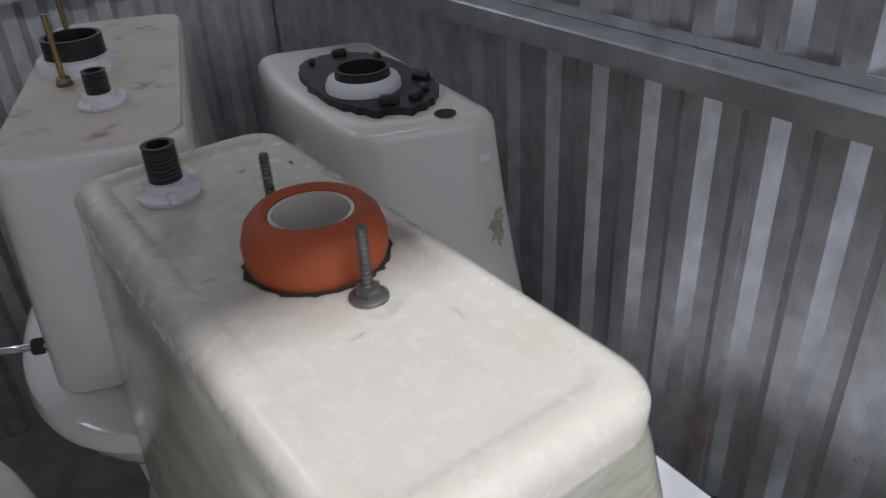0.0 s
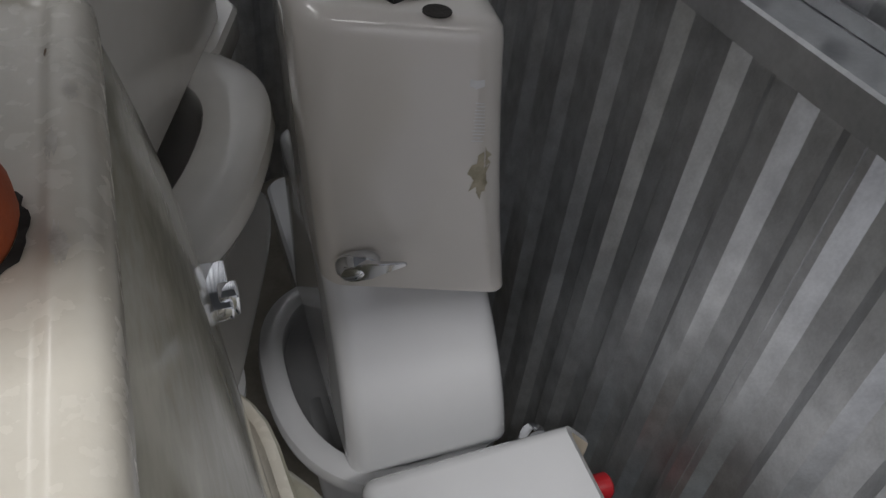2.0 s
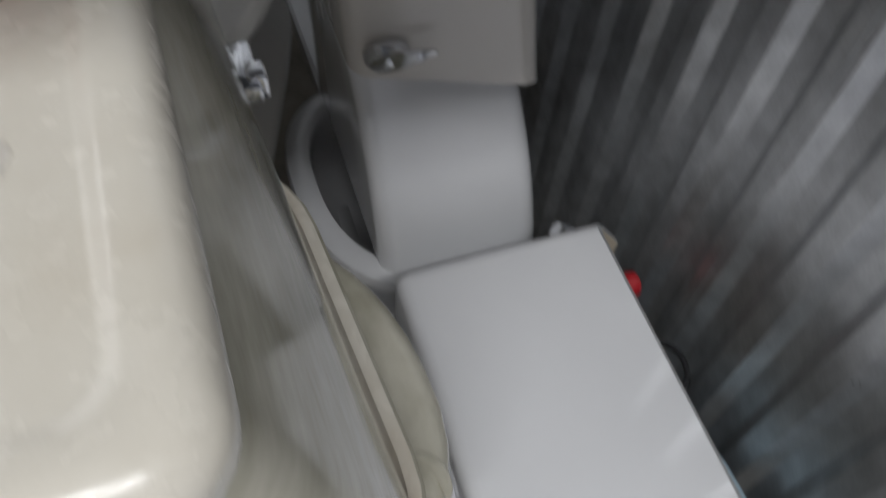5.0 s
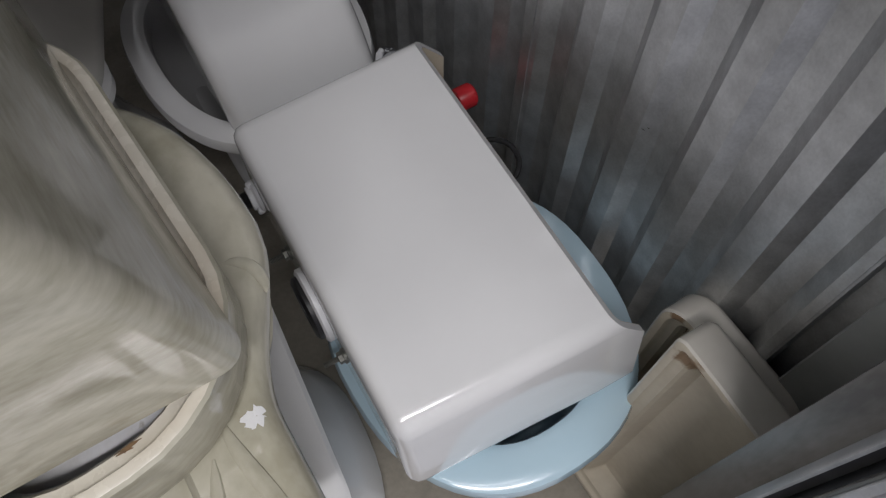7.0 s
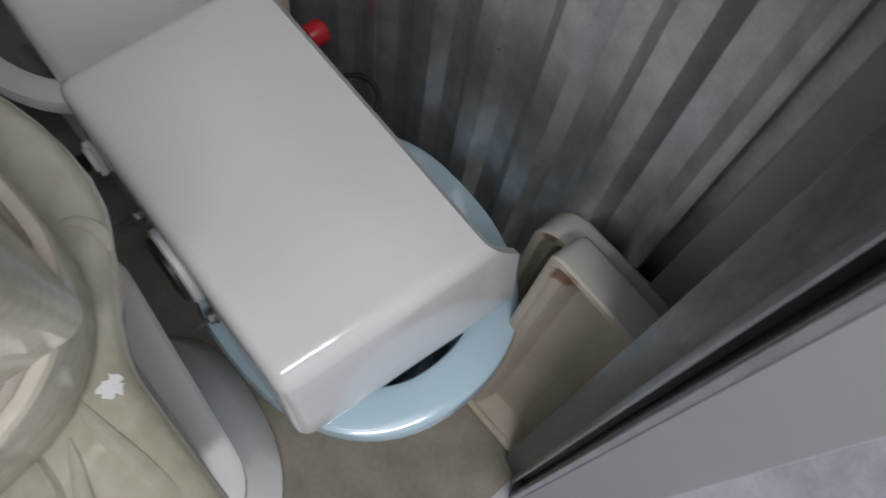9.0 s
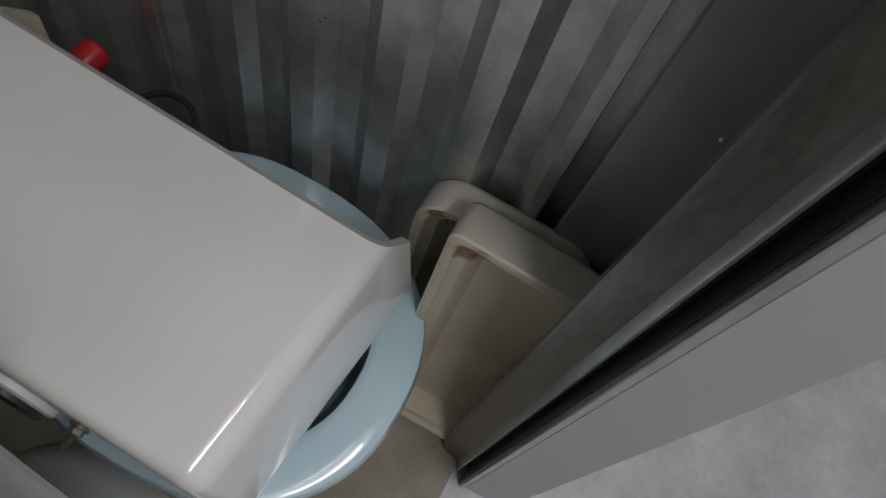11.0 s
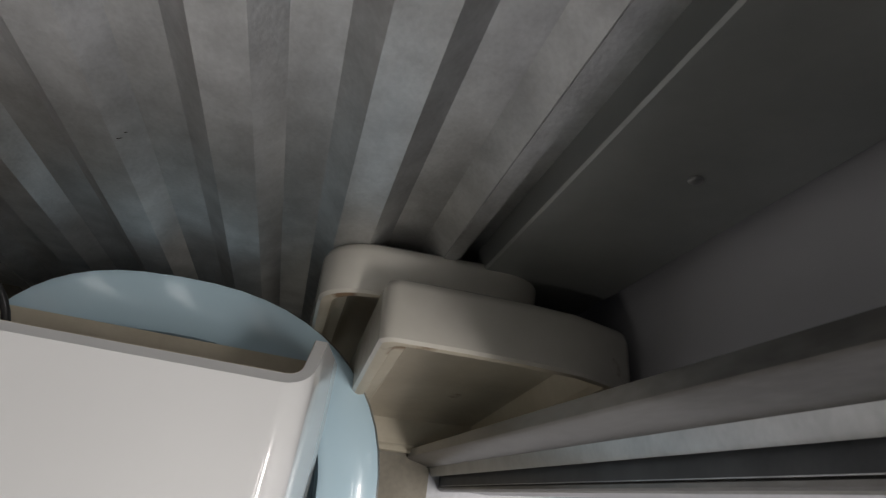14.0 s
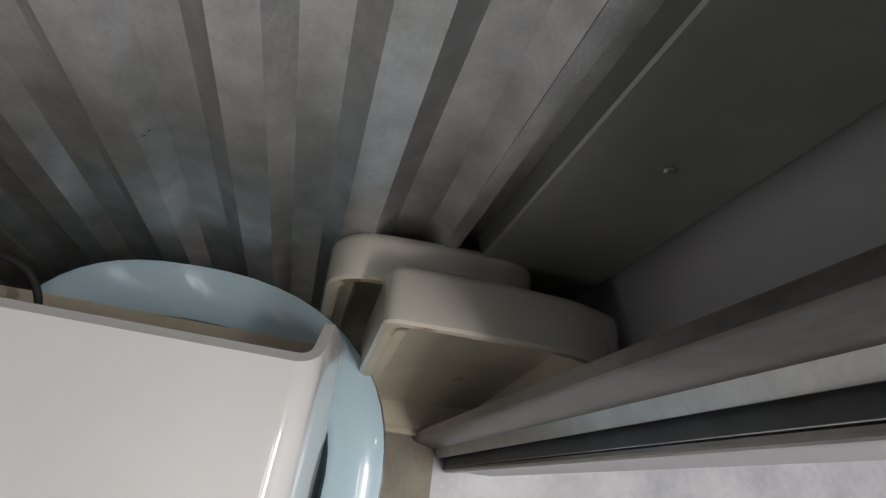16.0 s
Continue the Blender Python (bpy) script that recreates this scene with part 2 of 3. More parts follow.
structure("hall_wall", box(-4.0, 2.5, -2.7, -2.6, -0.12, 3.4), GREYPAINT, "plain grey painted hallway wall opposite the unit")
structure("wall_front_header", box(LEFT_X, 0.6, -0.447, -0.432, 2.02, 2.6), GREYPAINT, "grey painted steel header over the door opening")
structure("post", box(WALL_X - 0.006, WALL_X + 0.05, -0.400, -0.264, 0, 2.5, 0.002, 1), DULL, "flat galvanised steel corner post beside the door opening")
structure("jamb", box(0.145, 0.6, -0.47, -0.425, -0.003, 2.6, 0.002, 1), GREYPAINT, "grey painted steel door jamb of the storage unit")


structure("jamb_return", box(0.066, 0.1445, -0.438, -0.367, -0.003, 2.2, 0.002, 1), GREYPAINT, "grey painted steel return of the door jamb")


def door_track():
    """The vertical roll-up door track: a folded channel, its slot's shade put in as dark steel."""
    t = thing("door_track", pose(0, 0, 0), "galvanised roll-up door track fixed to the jamb", "door track")
    part("channel", extrude([(0.1065, -0.300), (0.1040, -0.303), (0.0955, -0.337), (0.0985, -0.3405), (0.1120, -0.306), (0.1120, -0.424), (0.118, -0.424), (0.118, -0.300)], 0, 2.2), TRACK, t)
    part("edge_strip", extrude([(0.0965, -0.3360), (0.0850, -0.3395), (0.0825, -0.3412), (0.0830, -0.3440), (0.0990, -0.3420)], 0, 2.2), RAIL, t, "bright worn edge")
    # Solid dark filler that draws the shade inside the slot.
    part("slot_liner", extrude([(0.0985, -0.3425), (0.1115, -0.3425), (0.1115, -0.3558), (0.0715, -0.3558), (0.0705, -0.3548), (0.0985, -0.3545)], 0, 2.2), SLOT_SHADE, t, "shaded inside of the track")
    part("rear_lip", extrude([(0.0620, -0.3590), (0.0640, -0.3575), (0.0660, -0.3562), (0.1115, -0.3562), (0.1115, -0.3662), (0.0635, -0.3662), (0.0620, -0.3650)], 0, 2.2), RAIL, t)
    part("lip_bead", extrude([(0.0635, -0.3572), (0.0650, -0.3550), (0.0680, -0.3545), (0.0700, -0.3561)], 0, 2.2), TRACK, t)
    return tagged(t, kind="structure")


door_track()


def girt(name, m, length):
    t = thing(name, m, "galvanised steel rail running along the corrugated wall", "wall rail")
    part("channel", extrude_x([(0.0, 0.0), (-0.056, 0.0), (-0.059, -0.003), (-0.059, -0.038), (-0.056, -0.038), (-0.056, -0.004), (0.0, -0.004)], length), RAIL, t)
    part("upper_flange", extrude_x([(-0.003, 0.001), (0.001, 0.001), (0.001, 0.016), (-0.003, 0.016)], length), RAIL, t)
    return tagged(t, kind="structure")


def extrude_x(section, length):
    """A section in local x and z, run along local y."""
    bm = bmesh.new()
    loft(bm, [[Vector((x, y, z)) for x, z in section] for y in (0.0, length)], True, True)
    return bm


girt("wall_rail", pose(WALL_X - 0.002, -0.285, 1.168), BACK_Y + 0.28)
girt("wall_rail", pose(WALL_X, BACK_Y - 0.002, 1.168, 0, 0, 90), WALL_X - LEFT_X)

# ---- porcelain ----


def tank_shell(rings, wall, slant=0.0):
    """A tank standing on its rim: outer rings (x0, x1, y0, y1, r, z) from the rim up to the closed end, and its hollow inside."""
    loops = []
    for x0, x1, y0, y1, r, z in rings:
        loops.append(rrect(x1 - x0, y1 - y0, r, z, 6, (x0 + x1) / 2, (y0 + y1) / 2))
    x0, x1, y0, y1, r, z = rings[0]
    mouth = [rrect(x1 - x0 - 2 * k, y1 - y0 - 2 * k, max(r - k, 0.006), z, 6, (x0 + x1) / 2, (y0 + y1) / 2) for k in (wall, wall - 0.0005)]
    if slant:
        lo, hi = min(p.x for p in loops[0]), max(p.x for p in loops[0])
        for p in loops[0] + mouth[0] + mouth[1]:
            p.z -= slant * min(1.0, (hi - p.x) / (0.30 * (hi - lo)))
    x0, x1, y0, y1, r, z = rings[-3]
    floor = rrect(x1 - x0 - 3 * wall, y1 - y0 - 3 * wall, max(r - wall, 0.006), z - 1.5 * wall, 6, (x0 + x1) / 2, (y0 + y1) / 2)
    outer, inner = bmesh.new(), bmesh.new()
    loft(outer, [mouth[1]] + loops, False, True)
    loft(inner, [mouth[0], floor], False, True)
    return outer, inner


def tank_rings(rim, top, h, r_rim=0.03, r_top=0.03, bevel=0.016, bulge=0.0):
    """Rings between the rim box and the closed end's box (x0, x1, y0, y1), with a rounded top edge."""
    out = []
    for k in (0.0, 0.03, 0.08, 0.16, 0.25, 0.35, 0.45, 0.55, 0.65, 0.75, 0.85, 0.93, 1.0):
        z = k * (h - bevel)
        f = k * (1 - bulge * (1 - k))
        b = [a + (c - a) * f for a, c in zip(rim, top)]
        out.append((*b, r_rim + (r_top - r_rim) * k, z))
    for a in (30, 60, 90):
        s, c = bevel * (1 - math.cos(radians(a))), bevel * math.sin(radians(a))
        out.append((top[0] + s, top[1] - s, top[2] + s, top[3] - s, max(r_top - s, 0.008), h - bevel + c))
    return out


def lever(parent, m, length=0.065):
    """A chrome flush lever: a faceted boss on the wall, local z outwards, and a flat tapering arm along local x."""
    boss = part("lever", moved(lathe([(0.022, 0.0), (0.022, 0.005), (0.020, 0.013), (0.015, 0.021), (0.005, 0.023)], 14), m @ Matrix.Diagonal((1.3, 0.85, 1, 1))), CHROME, parent, "chrome flush lever")
    bm = bmesh.new()
    loft(bm, [[Vector((x, sy * w, z + sz * th)) for sy, sz in ((-1, -1), (1, -1), (1, 1), (-1, 1))] for x, w, z, th in ((-0.014, 0.012, 0.016, 0.005), (0.014, 0.013, 0.018, 0.005), (length * 0.55, 0.008, 0.020, 0.004), (length, 0.003, 0.022, 0.002))], True, True)
    bmesh.ops.bevel(bm, geom=bm.edges[:], offset=0.0015, segments=1, affect="EDGES")
    part("lever_arm", moved(bm, m), CHROME, boss)
    return boss


def shank(parent, x, y, z, r=0.0135, h=0.045, mat=BLACK):
    """A threaded inlet shank with a wing nut."""
    prof = [(r, 0.0)]
    for k in range(9):
        zz = 0.012 + k * (h - 0.014) / 9
        prof += [(r, zz), (r - 0.0012, zz + (h - 0.014) / 18)]
    prof += [(r, h), (r - 0.004, h), (r - 0.004, h - 0.02)]
    s = part("inlet_shank", moved(lathe(prof, 20), pose(x, y, z)), mat, parent, "black threaded inlet shank")
    bm = lathe([(0.025, 0.0), (0.026, 0.004), (0.024, 0.006), (0.019, 0.007), (0.018, 0.014), (r + 0.001, 0.015)], 24)
    part("lock_nut", moved(bm, pose(x, y, z + 0.0005)), NYLON, s, "white nylon lock nut")
    for a in (20, 140, 260):
        part("nut_wing", moved(box(0.018, 0.028, -0.004, 0.004, 0.002, 0.012, 0.002, 1), pose(x, y, z, 0, 0, a)), NYLON, s)
    return s


def bolt(parent, x, y, z, h, mat, r=0.0038, washer=0.0):
    prof = [(r, 0.0)]
    for k in range(14):
        zz = 0.004 + k * (h - 0.004) / 14
        prof += [(r, zz), (r * 0.82, zz + (h - 0.004) / 28)]
    prof += [(r * 0.9, h)]
    b = part("bolt", moved(lathe(prof, 12), pose(x, y, z)), mat, parent, "threaded tank bolt")
    if washer:
        part("washer", moved(lathe([(washer, 0), (washer, 0.003), (washer * 0.9, 0.004), (r, 0.004)], 20), pose(x, y, z + 0.0003)), IRON, b)
        part("nut", moved(lathe([(0.0085, 0.004), (0.0085, 0.010), (r, 0.011)], 6), pose(x, y, z)), mat, b)
    return b


def tank_near():
    """Olive tank upside down, bare cream base up, orange sponge on the flush outlet."""
    h = 0.353
    t = thing("toilet_tank", pose(-0.43, 0.185, 0.857), "upside-down olive toilet tank with stained cream base and orange sponge gasket", "toilet tank", "upturned tanks")
    rim, top = (-0.112, 0.178, -0.232, 0.262), (-0.097, 0.094, -0.240, 0.247)
    outer, inner = tank_shell(tank_rings(rim, top, h - 0.018, 0.024, 0.031, 0.004, 0.42), 0.012)
    for bm in (outer, inner):
        for v in bm.verts:
            v.co.x -= 0.085 * (v.co.y + 0.22) * max(0.0, 1 - v.co.z / h) * (v.co.x > 0)
    part("inside", inner, BISQUE, t, "raw cream inside")
    body = part("body", outer, OLIVE, t)
    bm = bmesh.new()
    x0, x1, y0, y1 = top
    cx, cy, w, d = (x0 + x1) / 2, (y0 + y1) / 2, x1 - x0, y1 - y0
    rings = [rrect(w + 0.0015, d + 0.0015, 0.030, h - 0.030, 6, cx, cy)]
    for k in range(7):
        a = radians(15 * k)
        i = 0.016 * (1 - math.cos(a))
        rings.append(rrect(w + 0.002 - 2 * i, d + 0.002 - 2 * i, 0.028, h - 0.016 + 0.017 * math.sin(a), 6, cx, cy))
    for inset, drop in ((0.021, 0.0), (0.024, 0.001), (0.027, 0.0034), (0.030, 0.0040), (0.046, 0.0034)):
        loop = rrect(w - 2 * inset, d - 2 * inset, 0.026 - 0.3 * inset, h + 0.001 - drop, 6, cx, cy)
        for p in loop:
            p.z += 0.6 * drop * max(0.0, min(1.0, (0.02 - p.y) / 0.12))
        rings.append(loop)
    loft(bm, rings, False, True)
    base = part("base_panel", bm, BISQUE, t, "cream unglazed base with a raised border")
    zt = h - 0.0024
    gx, gy = 0.012, -0.003
    # The first patch paints a small notch's shade; the rest are stains.
    for seed, x, y, a, b, mat in ((1, 0.081, 0.103, 0.004, 0.009, SMUDGE_NOTCH), (2, 0.012, -0.088, 0.012, 0.006, SMUDGE_NOTCH), (3, -0.058, 0.02, 0.005, 0.003, SMUDGE_NOTCH), (4, -0.06, 0.10, 0.003, 0.006, SMUDGE_NOTCH), (5, 0.045, -0.12, 0.002, 0.007, SMUDGE_NOTCH), (6, 0.03, 0.165, 0.003, 0.002, RUST),
                                   (7, 0.075, -0.02, 0.004, 0.014, SMUDGE_NOTCH), (8, 0.068, 0.15, 0.002, 0.004, RUST), (9, -0.015, -0.10, 0.006, 0.002, SMUDGE_NOTCH), (10, 0.072, 0.055, 0.003, 0.012, SMUDGE_NOTCH)):
        patch("stain", base, (x, y, h), (1, 0, 0), (0, 1, 0), blot(seed, a, b, 0.9), mat, "", 0.0004)
    g = part("sponge_gasket", moved(lathe([(0.046, 0.0), (0.0495, 0.008), (0.0495, 0.020), (0.046, 0.031), (0.039, 0.0385), (0.033, 0.040), (0.0295, 0.037), (0.029, 0.0)], 40, True), pose(gx, gy, zt)), ORANGE, t, "orange sponge rubber gasket")
    part("flush_outlet", moved(lathe([(0.029, -0.03), (0.029, 0.036), (0.0265, 0.036), (0.0255, -0.03)], 36, True), pose(gx, gy, zt)), OFFWHITE, g, "pale porcelain outlet throat")
    rnd = random.Random(5)
    grime = bmesh.new()
    loops = [[], []]
    for i in range(60):
        a = 2 * math.pi * i / 60
        ra, rb = 0.0475, 0.0503 + rnd.random() ** 2 * 0.0032
        loops[0].append(Vector((gx + ra * math.cos(a), gy + ra * math.sin(a), zt + 0.0022)))
        loops[1].append(Vector((gx + rb * math.cos(a), gy + rb * math.sin(a), zt + 0.0006 + 0.001 * rnd.random())))
    loft(grime, loops)
    part("old_gasket_residue", grime, GRIME_HOLE, t, "black crumbled residue ring", 0)
    bolt(t, gx, gy + 0.067, zt, 0.055, IRON, 0.004, 0.012)
    bolt(t, gx, gy - 0.067, zt, 0.052, IRON, 0.004, 0.013)
    shank(t, -0.034, 0.163, zt, 0.0135, 0.045)
    plate = part("lever", box(0.122, 0.156, 0.214, 0.280, 0.034, 0.052, 0.003, 2), CHROME, t, "chrome paddle flush lever")
    part("lever_arm", box(0.144, 0.163, 0.222, 0.244, 0.030, 0.058, 0.004, 2), CHROME, plate)
    return t


def tray_lid(name, m, w, d, h, mats, label, group, r=0.04, curve=0.0, flare=0.0):
    """A tank lid lying on its face: a shallow rounded tray with a thick raw rim; curve draws both ends in towards +x."""
    t = thing(name, m, label, "tank lid", group)
    def loop(inset, z):
        pts = rrect(w - 2 * inset, d - 2 * inset - 2 * flare * (1 - z / h), max(r - inset, 0.008), z, 8)
        for p in pts:
            s = max(0.0, (p.x + w / 2) / w)
            p.y *= 1 - curve * (0.9 * s ** 2.5 + s ** 9)
        return pts
    bm = bmesh.new()
    loft(bm, [loop(0.012, 0.0), loop(0.004, 0.004), loop(0.0, 0.012), loop(0.001, h - 0.003), loop(0.004, h)], True)
    part("shell", bm, mats[0], t)
    bm = bmesh.new()
    loft(bm, [loop(0.004, h), loop(0.008, h + 0.0015), loop(0.014, h), loop(0.0165, h - 0.005), loop(0.019, h - 0.007), loop(0.028, h - 0.008), loop(0.032, h - 0.014)], False, False)
    part("underside", bm, mats[1], t, "raw unglazed rim")
    bm = bmesh.new()
    loft(bm, [loop(0.032, h - 0.014), loop(0.036, h - 0.024), loop(0.042, 0.022), loop(0.052, 0.018)], False, True)
    part("hollow", bm, mats[2], t, "hollow of the lid")
    return t


def bowl(name, m, mat, label, half=0.18, front=0.25, back=0.18, deck=0.40, h=0.40, foot=(0.11, 0.30, 0.13), rim_mat=None, group="toilets", rim_w=0.045, fat=1.0, deck_w=1.25, rim=True):
    """A floor-standing bowl: local -y is the front, origin under the widest place."""
    t = thing(name, m, label, "toilet bowl", group)
    fh, fb, ff = foot
    bm = bmesh.new()
    rings = [egg(fh, fb, ff, 0.0, square=5), egg(fh, fb, ff, 0.016, square=5), egg(fh - 0.006, fb - 0.006, ff - 0.006, 0.026, square=5), egg(fh * 0.82, fb * 0.96, ff * 0.8, 0.05, square=4),
             egg(fh * 0.74 * fat, fb * 0.92, ff * 0.75 * fat, h * 0.38, square=3.5), egg(fh * 0.85 * fat, fb * 0.85, ff * 0.95 * fat, h * 0.55, square=3), egg(max(half * 0.72, fh * 0.9 * fat), back, front * 0.76, h * 0.70, square=3),
             egg(half * 0.90, back, front * 0.90, h * 0.83), egg(half * 0.955, back, front * 0.955, h - 0.034), egg(half * 0.93, back * 0.95, front * 0.93, h - 0.030)]
    inner = [egg(half - rim_w + 0.002, back - rim_w, front - rim_w + 0.002, h - 0.03), egg((half - rim_w) * 0.95, (back - rim_w) * 0.95, (front - rim_w) * 0.95, h - 0.10), egg(half * 0.48, back * 0.5, front * 0.52, h - 0.19), egg(half * 0.3, back * 0.3, front * 0.3, h - 0.26)]
    loft(bm, rings + inner, True, True)
    part("pedestal", bm, mat, t)
    k = rim_w
    if not rim:
        return t
    section = [(0.010, h - 0.036), (0.002, h - 0.030), (0.0, h - 0.018), (0.004, h - 0.004), (0.012, h), (k - 0.012, h), (k - 0.003, h - 0.004), (k, h - 0.012), (k, h - 0.040), (k - 0.012, h - 0.044)]
    bm = bmesh.new()
    loft(bm, [egg(half - i, back - i, front - i, z, 56) for i, z in section], closed=True)
    part("rim", bm, rim_mat or mat, t)
    if deck:
        y0, y1 = back - 0.052, deck
        bm = bmesh.new()
        w = half * deck_w
        loft(bm, [rrect(w - 0.03, y1 - y0 - 0.03, 0.04, h - 0.075, 6, 0, (y0 + y1) / 2 - 0.01), rrect(w, y1 - y0, 0.045, h - 0.05, 6, 0, (y0 + y1) / 2), rrect(w, y1 - y0, 0.045, h - 0.008, 6, 0, (y0 + y1) / 2), rrect(w - 0.012, y1 - y0 - 0.012, 0.04, h - 0.001, 6, 0, (y0 + y1) / 2)], True, True)
        d = part("deck", bm, mat, t)
        for sx in (-1, 1):
            # Raised black discs draw the unlit depth of the seat holes.
            part("seat_hole", moved(lathe([(0.008, 0), (0.008, 0.0012), (0.006, 0.0014)], 14), pose(sx * 0.072, back + 0.03, h - 0.001)), GRIME_HOLE, d, "dark seat bolt hole")
    for sx in (-1, 1):
        # Floor bolt holes are black discs too, their shade painted on.
        part("bolt_hole", moved(lathe([(0.009, 0), (0.009, 0.0012), (0.007, 0.0014)], 14), pose(sx * (fh - 0.020), 0.02, 0.0255 if fh < 0.118 else 0.026)), GRIME_HOLE, t, "dark floor bolt hole")
    return t


def foot_up(name, m, mat, label, w, d, h):
    """A bowl turned upside down, so that its foot flange is uppermost."""
    t = thing(name, m, label, "toilet bowl", "toilets")
    bm = bmesh.new()
    loft(bm, [egg(0.18, 0.20, 0.24, 0.0), egg(0.182, 0.20, 0.242, 0.03), egg(0.15, 0.19, 0.2, 0.08), egg(0.10, 0.2, 0.12, 0.18), rrect(w * 0.72, d * 0.86, 0.07, h - 0.06, 11), rrect(w * 0.8, d * 0.9, 0.07, h - 0.03, 11)], True, True)
    part("pedestal", bm, mat, t)
    bm = bmesh.new()
    loft(bm, [rrect(w * 0.84, d * 0.92, 0.07, h - 0.035, 8), rrect(w, d, 0.085, h - 0.022, 8), rrect(w, d, 0.085, h - 0.005, 8), rrect(w - 0.012, d - 0.012, 0.08, h, 8), rrect(w - 0.05, d - 0.05, 0.06, h + 0.0005, 8), rrect(w - 0.062, d - 0.062, 0.055, h - 0.003, 8)], True, True)
    f = part("foot_flange", bm, mat, t, "flat foot flange with bolt holes")
    for sx in (-1, 1):
        # Discs coloured black for the shade inside the flange holes.
        part("bolt_hole", moved(lathe([(0.009, 0), (0.009, 0.001), (0.007, 0.0012)], 16), pose(sx * (w / 2 - 0.052), -0.156, h)), GRIME_HOLE, f)
    return t


def patch(name, body, centre, u, v, outline, mat, label="", lift=0.0006):
    """A thin mark that lies on a body's surface: outline points along u and v about a centre, in the thing's own axes."""
    bpy.context.view_layer.update()
    bm = bmesh.new()
    u, v, centre = Vector(u), Vector(v), Vector(centre)

    def on(a, b):
        hit, place, normal, _ = body.closest_point_on_mesh(centre + u * a + v * b)
        return bm.verts.new(place + normal * lift)

    mid = on(0, 0)
    inner = [on(a * 0.5, b * 0.5) for a, b in outline]
    outer = [on(a, b) for a, b in outline]
    for i in range(len(outline)):
        j = (i + 1) % len(outline)
        bm.faces.new((mid, inner[i], inner[j]))
        bm.faces.new((inner[i], outer[i], outer[j], inner[j]))
    return part(name, bm, mat, body, label, 60)


def blot(seed, a, b, rough=0.35, n=26):
    rnd = random.Random(seed)
    return [(a * (1 + rough * (rnd.random() - 0.6)) * math.cos(2 * math.pi * i / n), b * (1 + rough * (rnd.random() - 0.6)) * math.sin(2 * math.pi * i / n)) for i in range(n)]


def named_part(t, name):
    return next(c for c in t.children if c.name.split(".")[0] == name)


# the near stack: foot-up white bowl, olive bowl, olive lid face down, olive tank
foot_up("toilet_bowl", pose(-0.352, 0.083, 0, 0, 0, -5.5), WHITE, "white toilet bowl turned upside down with its foot flange up", 0.25, 0.46, 0.372)
near_bowl = bowl("toilet_bowl", pose(-0.390, 0.120, 0.373, 0, 0, 180), OLIVE, "olive marbled toilet bowl standing on an upturned white bowl", 0.190, 0.24, 0.17, 0, 0.395, (0.115, 0.25, 0.15), fat=1.3, rim=False)


def rim_and_deck(parent, mat, h, half, front, deck_half, deck_end):
    """Rim and tank deck in one casting: a round front, drawn in to a narrower deck behind."""
    def outline(inset, z):
        pts = []
        a, f, b, e = half - inset, front - inset, deck_half - inset, deck_end - inset
        for k in range(25):
            u = math.pi * k / 24
            c, s = math.cos(u), math.sin(u)
            pts.append(Vector((-a * math.copysign(abs(c) ** 0.9, c), -f * s ** 0.9, z)))
        side = []
        for k in range(1, 15):
            v = 0.02 + 0.185 * k / 14
            q = min(1.0, v / 0.19)
            side.append(((b + (a - b) * (1 - q * q * (3 - 2 * q))), v))
        corner = [(b - 0.035 * (1 - math.cos(radians(w))), e - 0.035 + 0.035 * math.sin(radians(w))) for w in (0, 22, 45, 68, 90)]
        right = side + corner
        pts += [Vector((x, y, z)) for x, y in right] + [Vector((-x, y, z)) for x, y in reversed(right)]
        return pts

    bm = bmesh.new()
    loft(bm, [outline(i, z) for i, z in ((0.055, h - 0.085), (0.024, h - 0.062), (0.006, h - 0.040), (0.0, h - 0.022), (0.003, h - 0.009), (0.010, h - 0.002), (0.018, h), (0.026, h - 0.0015), (0.050, h - 0.004), (0.085, h - 0.004), (0.092, h - 0.012), (0.095, h - 0.05))], True, True)
    return part("rim", bm, mat, parent)


rim_and_deck(near_bowl, OLIVE, 0.405, 0.198, 0.25, 0.134, 0.34)
near_lid = tray_lid("tank_lid", pose(-0.397, 0.158, 0.779, 0, 0, 4.5), 0.296, 0.490, 0.076, (OLIVE, BISQUE, HOLLOW), "olive tank lid lying face down with a raw cream rim", "tank lids", 0.135)
LID_SPOTS = ((1, 0.113, -0.03, 0.004, 0.022), (2, 0.110, -0.055, 0.003, 0.008), (3, 0.125, 0.10, 0.002, 0.005), (4, 0.124, 0.15, 0.002, 0.008), (5, 0.122, 0.06, 0.0015, 0.004), (6, 0.02, -0.217, 0.010, 0.003), (7, -0.05, -0.217, 0.006, 0.002))
for seed, x, y, a, b in LID_SPOTS:
    patch("rust_spot", named_part(near_lid, "underside"), (x, y, 0.07), (1, 0, 0), (0, 1, 0), blot(seed, a, b, 0.9), RUST)
patch("chip", named_part(near_bowl, "rim"), (-0.113, 0.182, 0.405), (1, 0, 0), (0, 1, 0), blot(3, 0.011, 0.010, 0.9), PAPER, "white chip in the glaze")


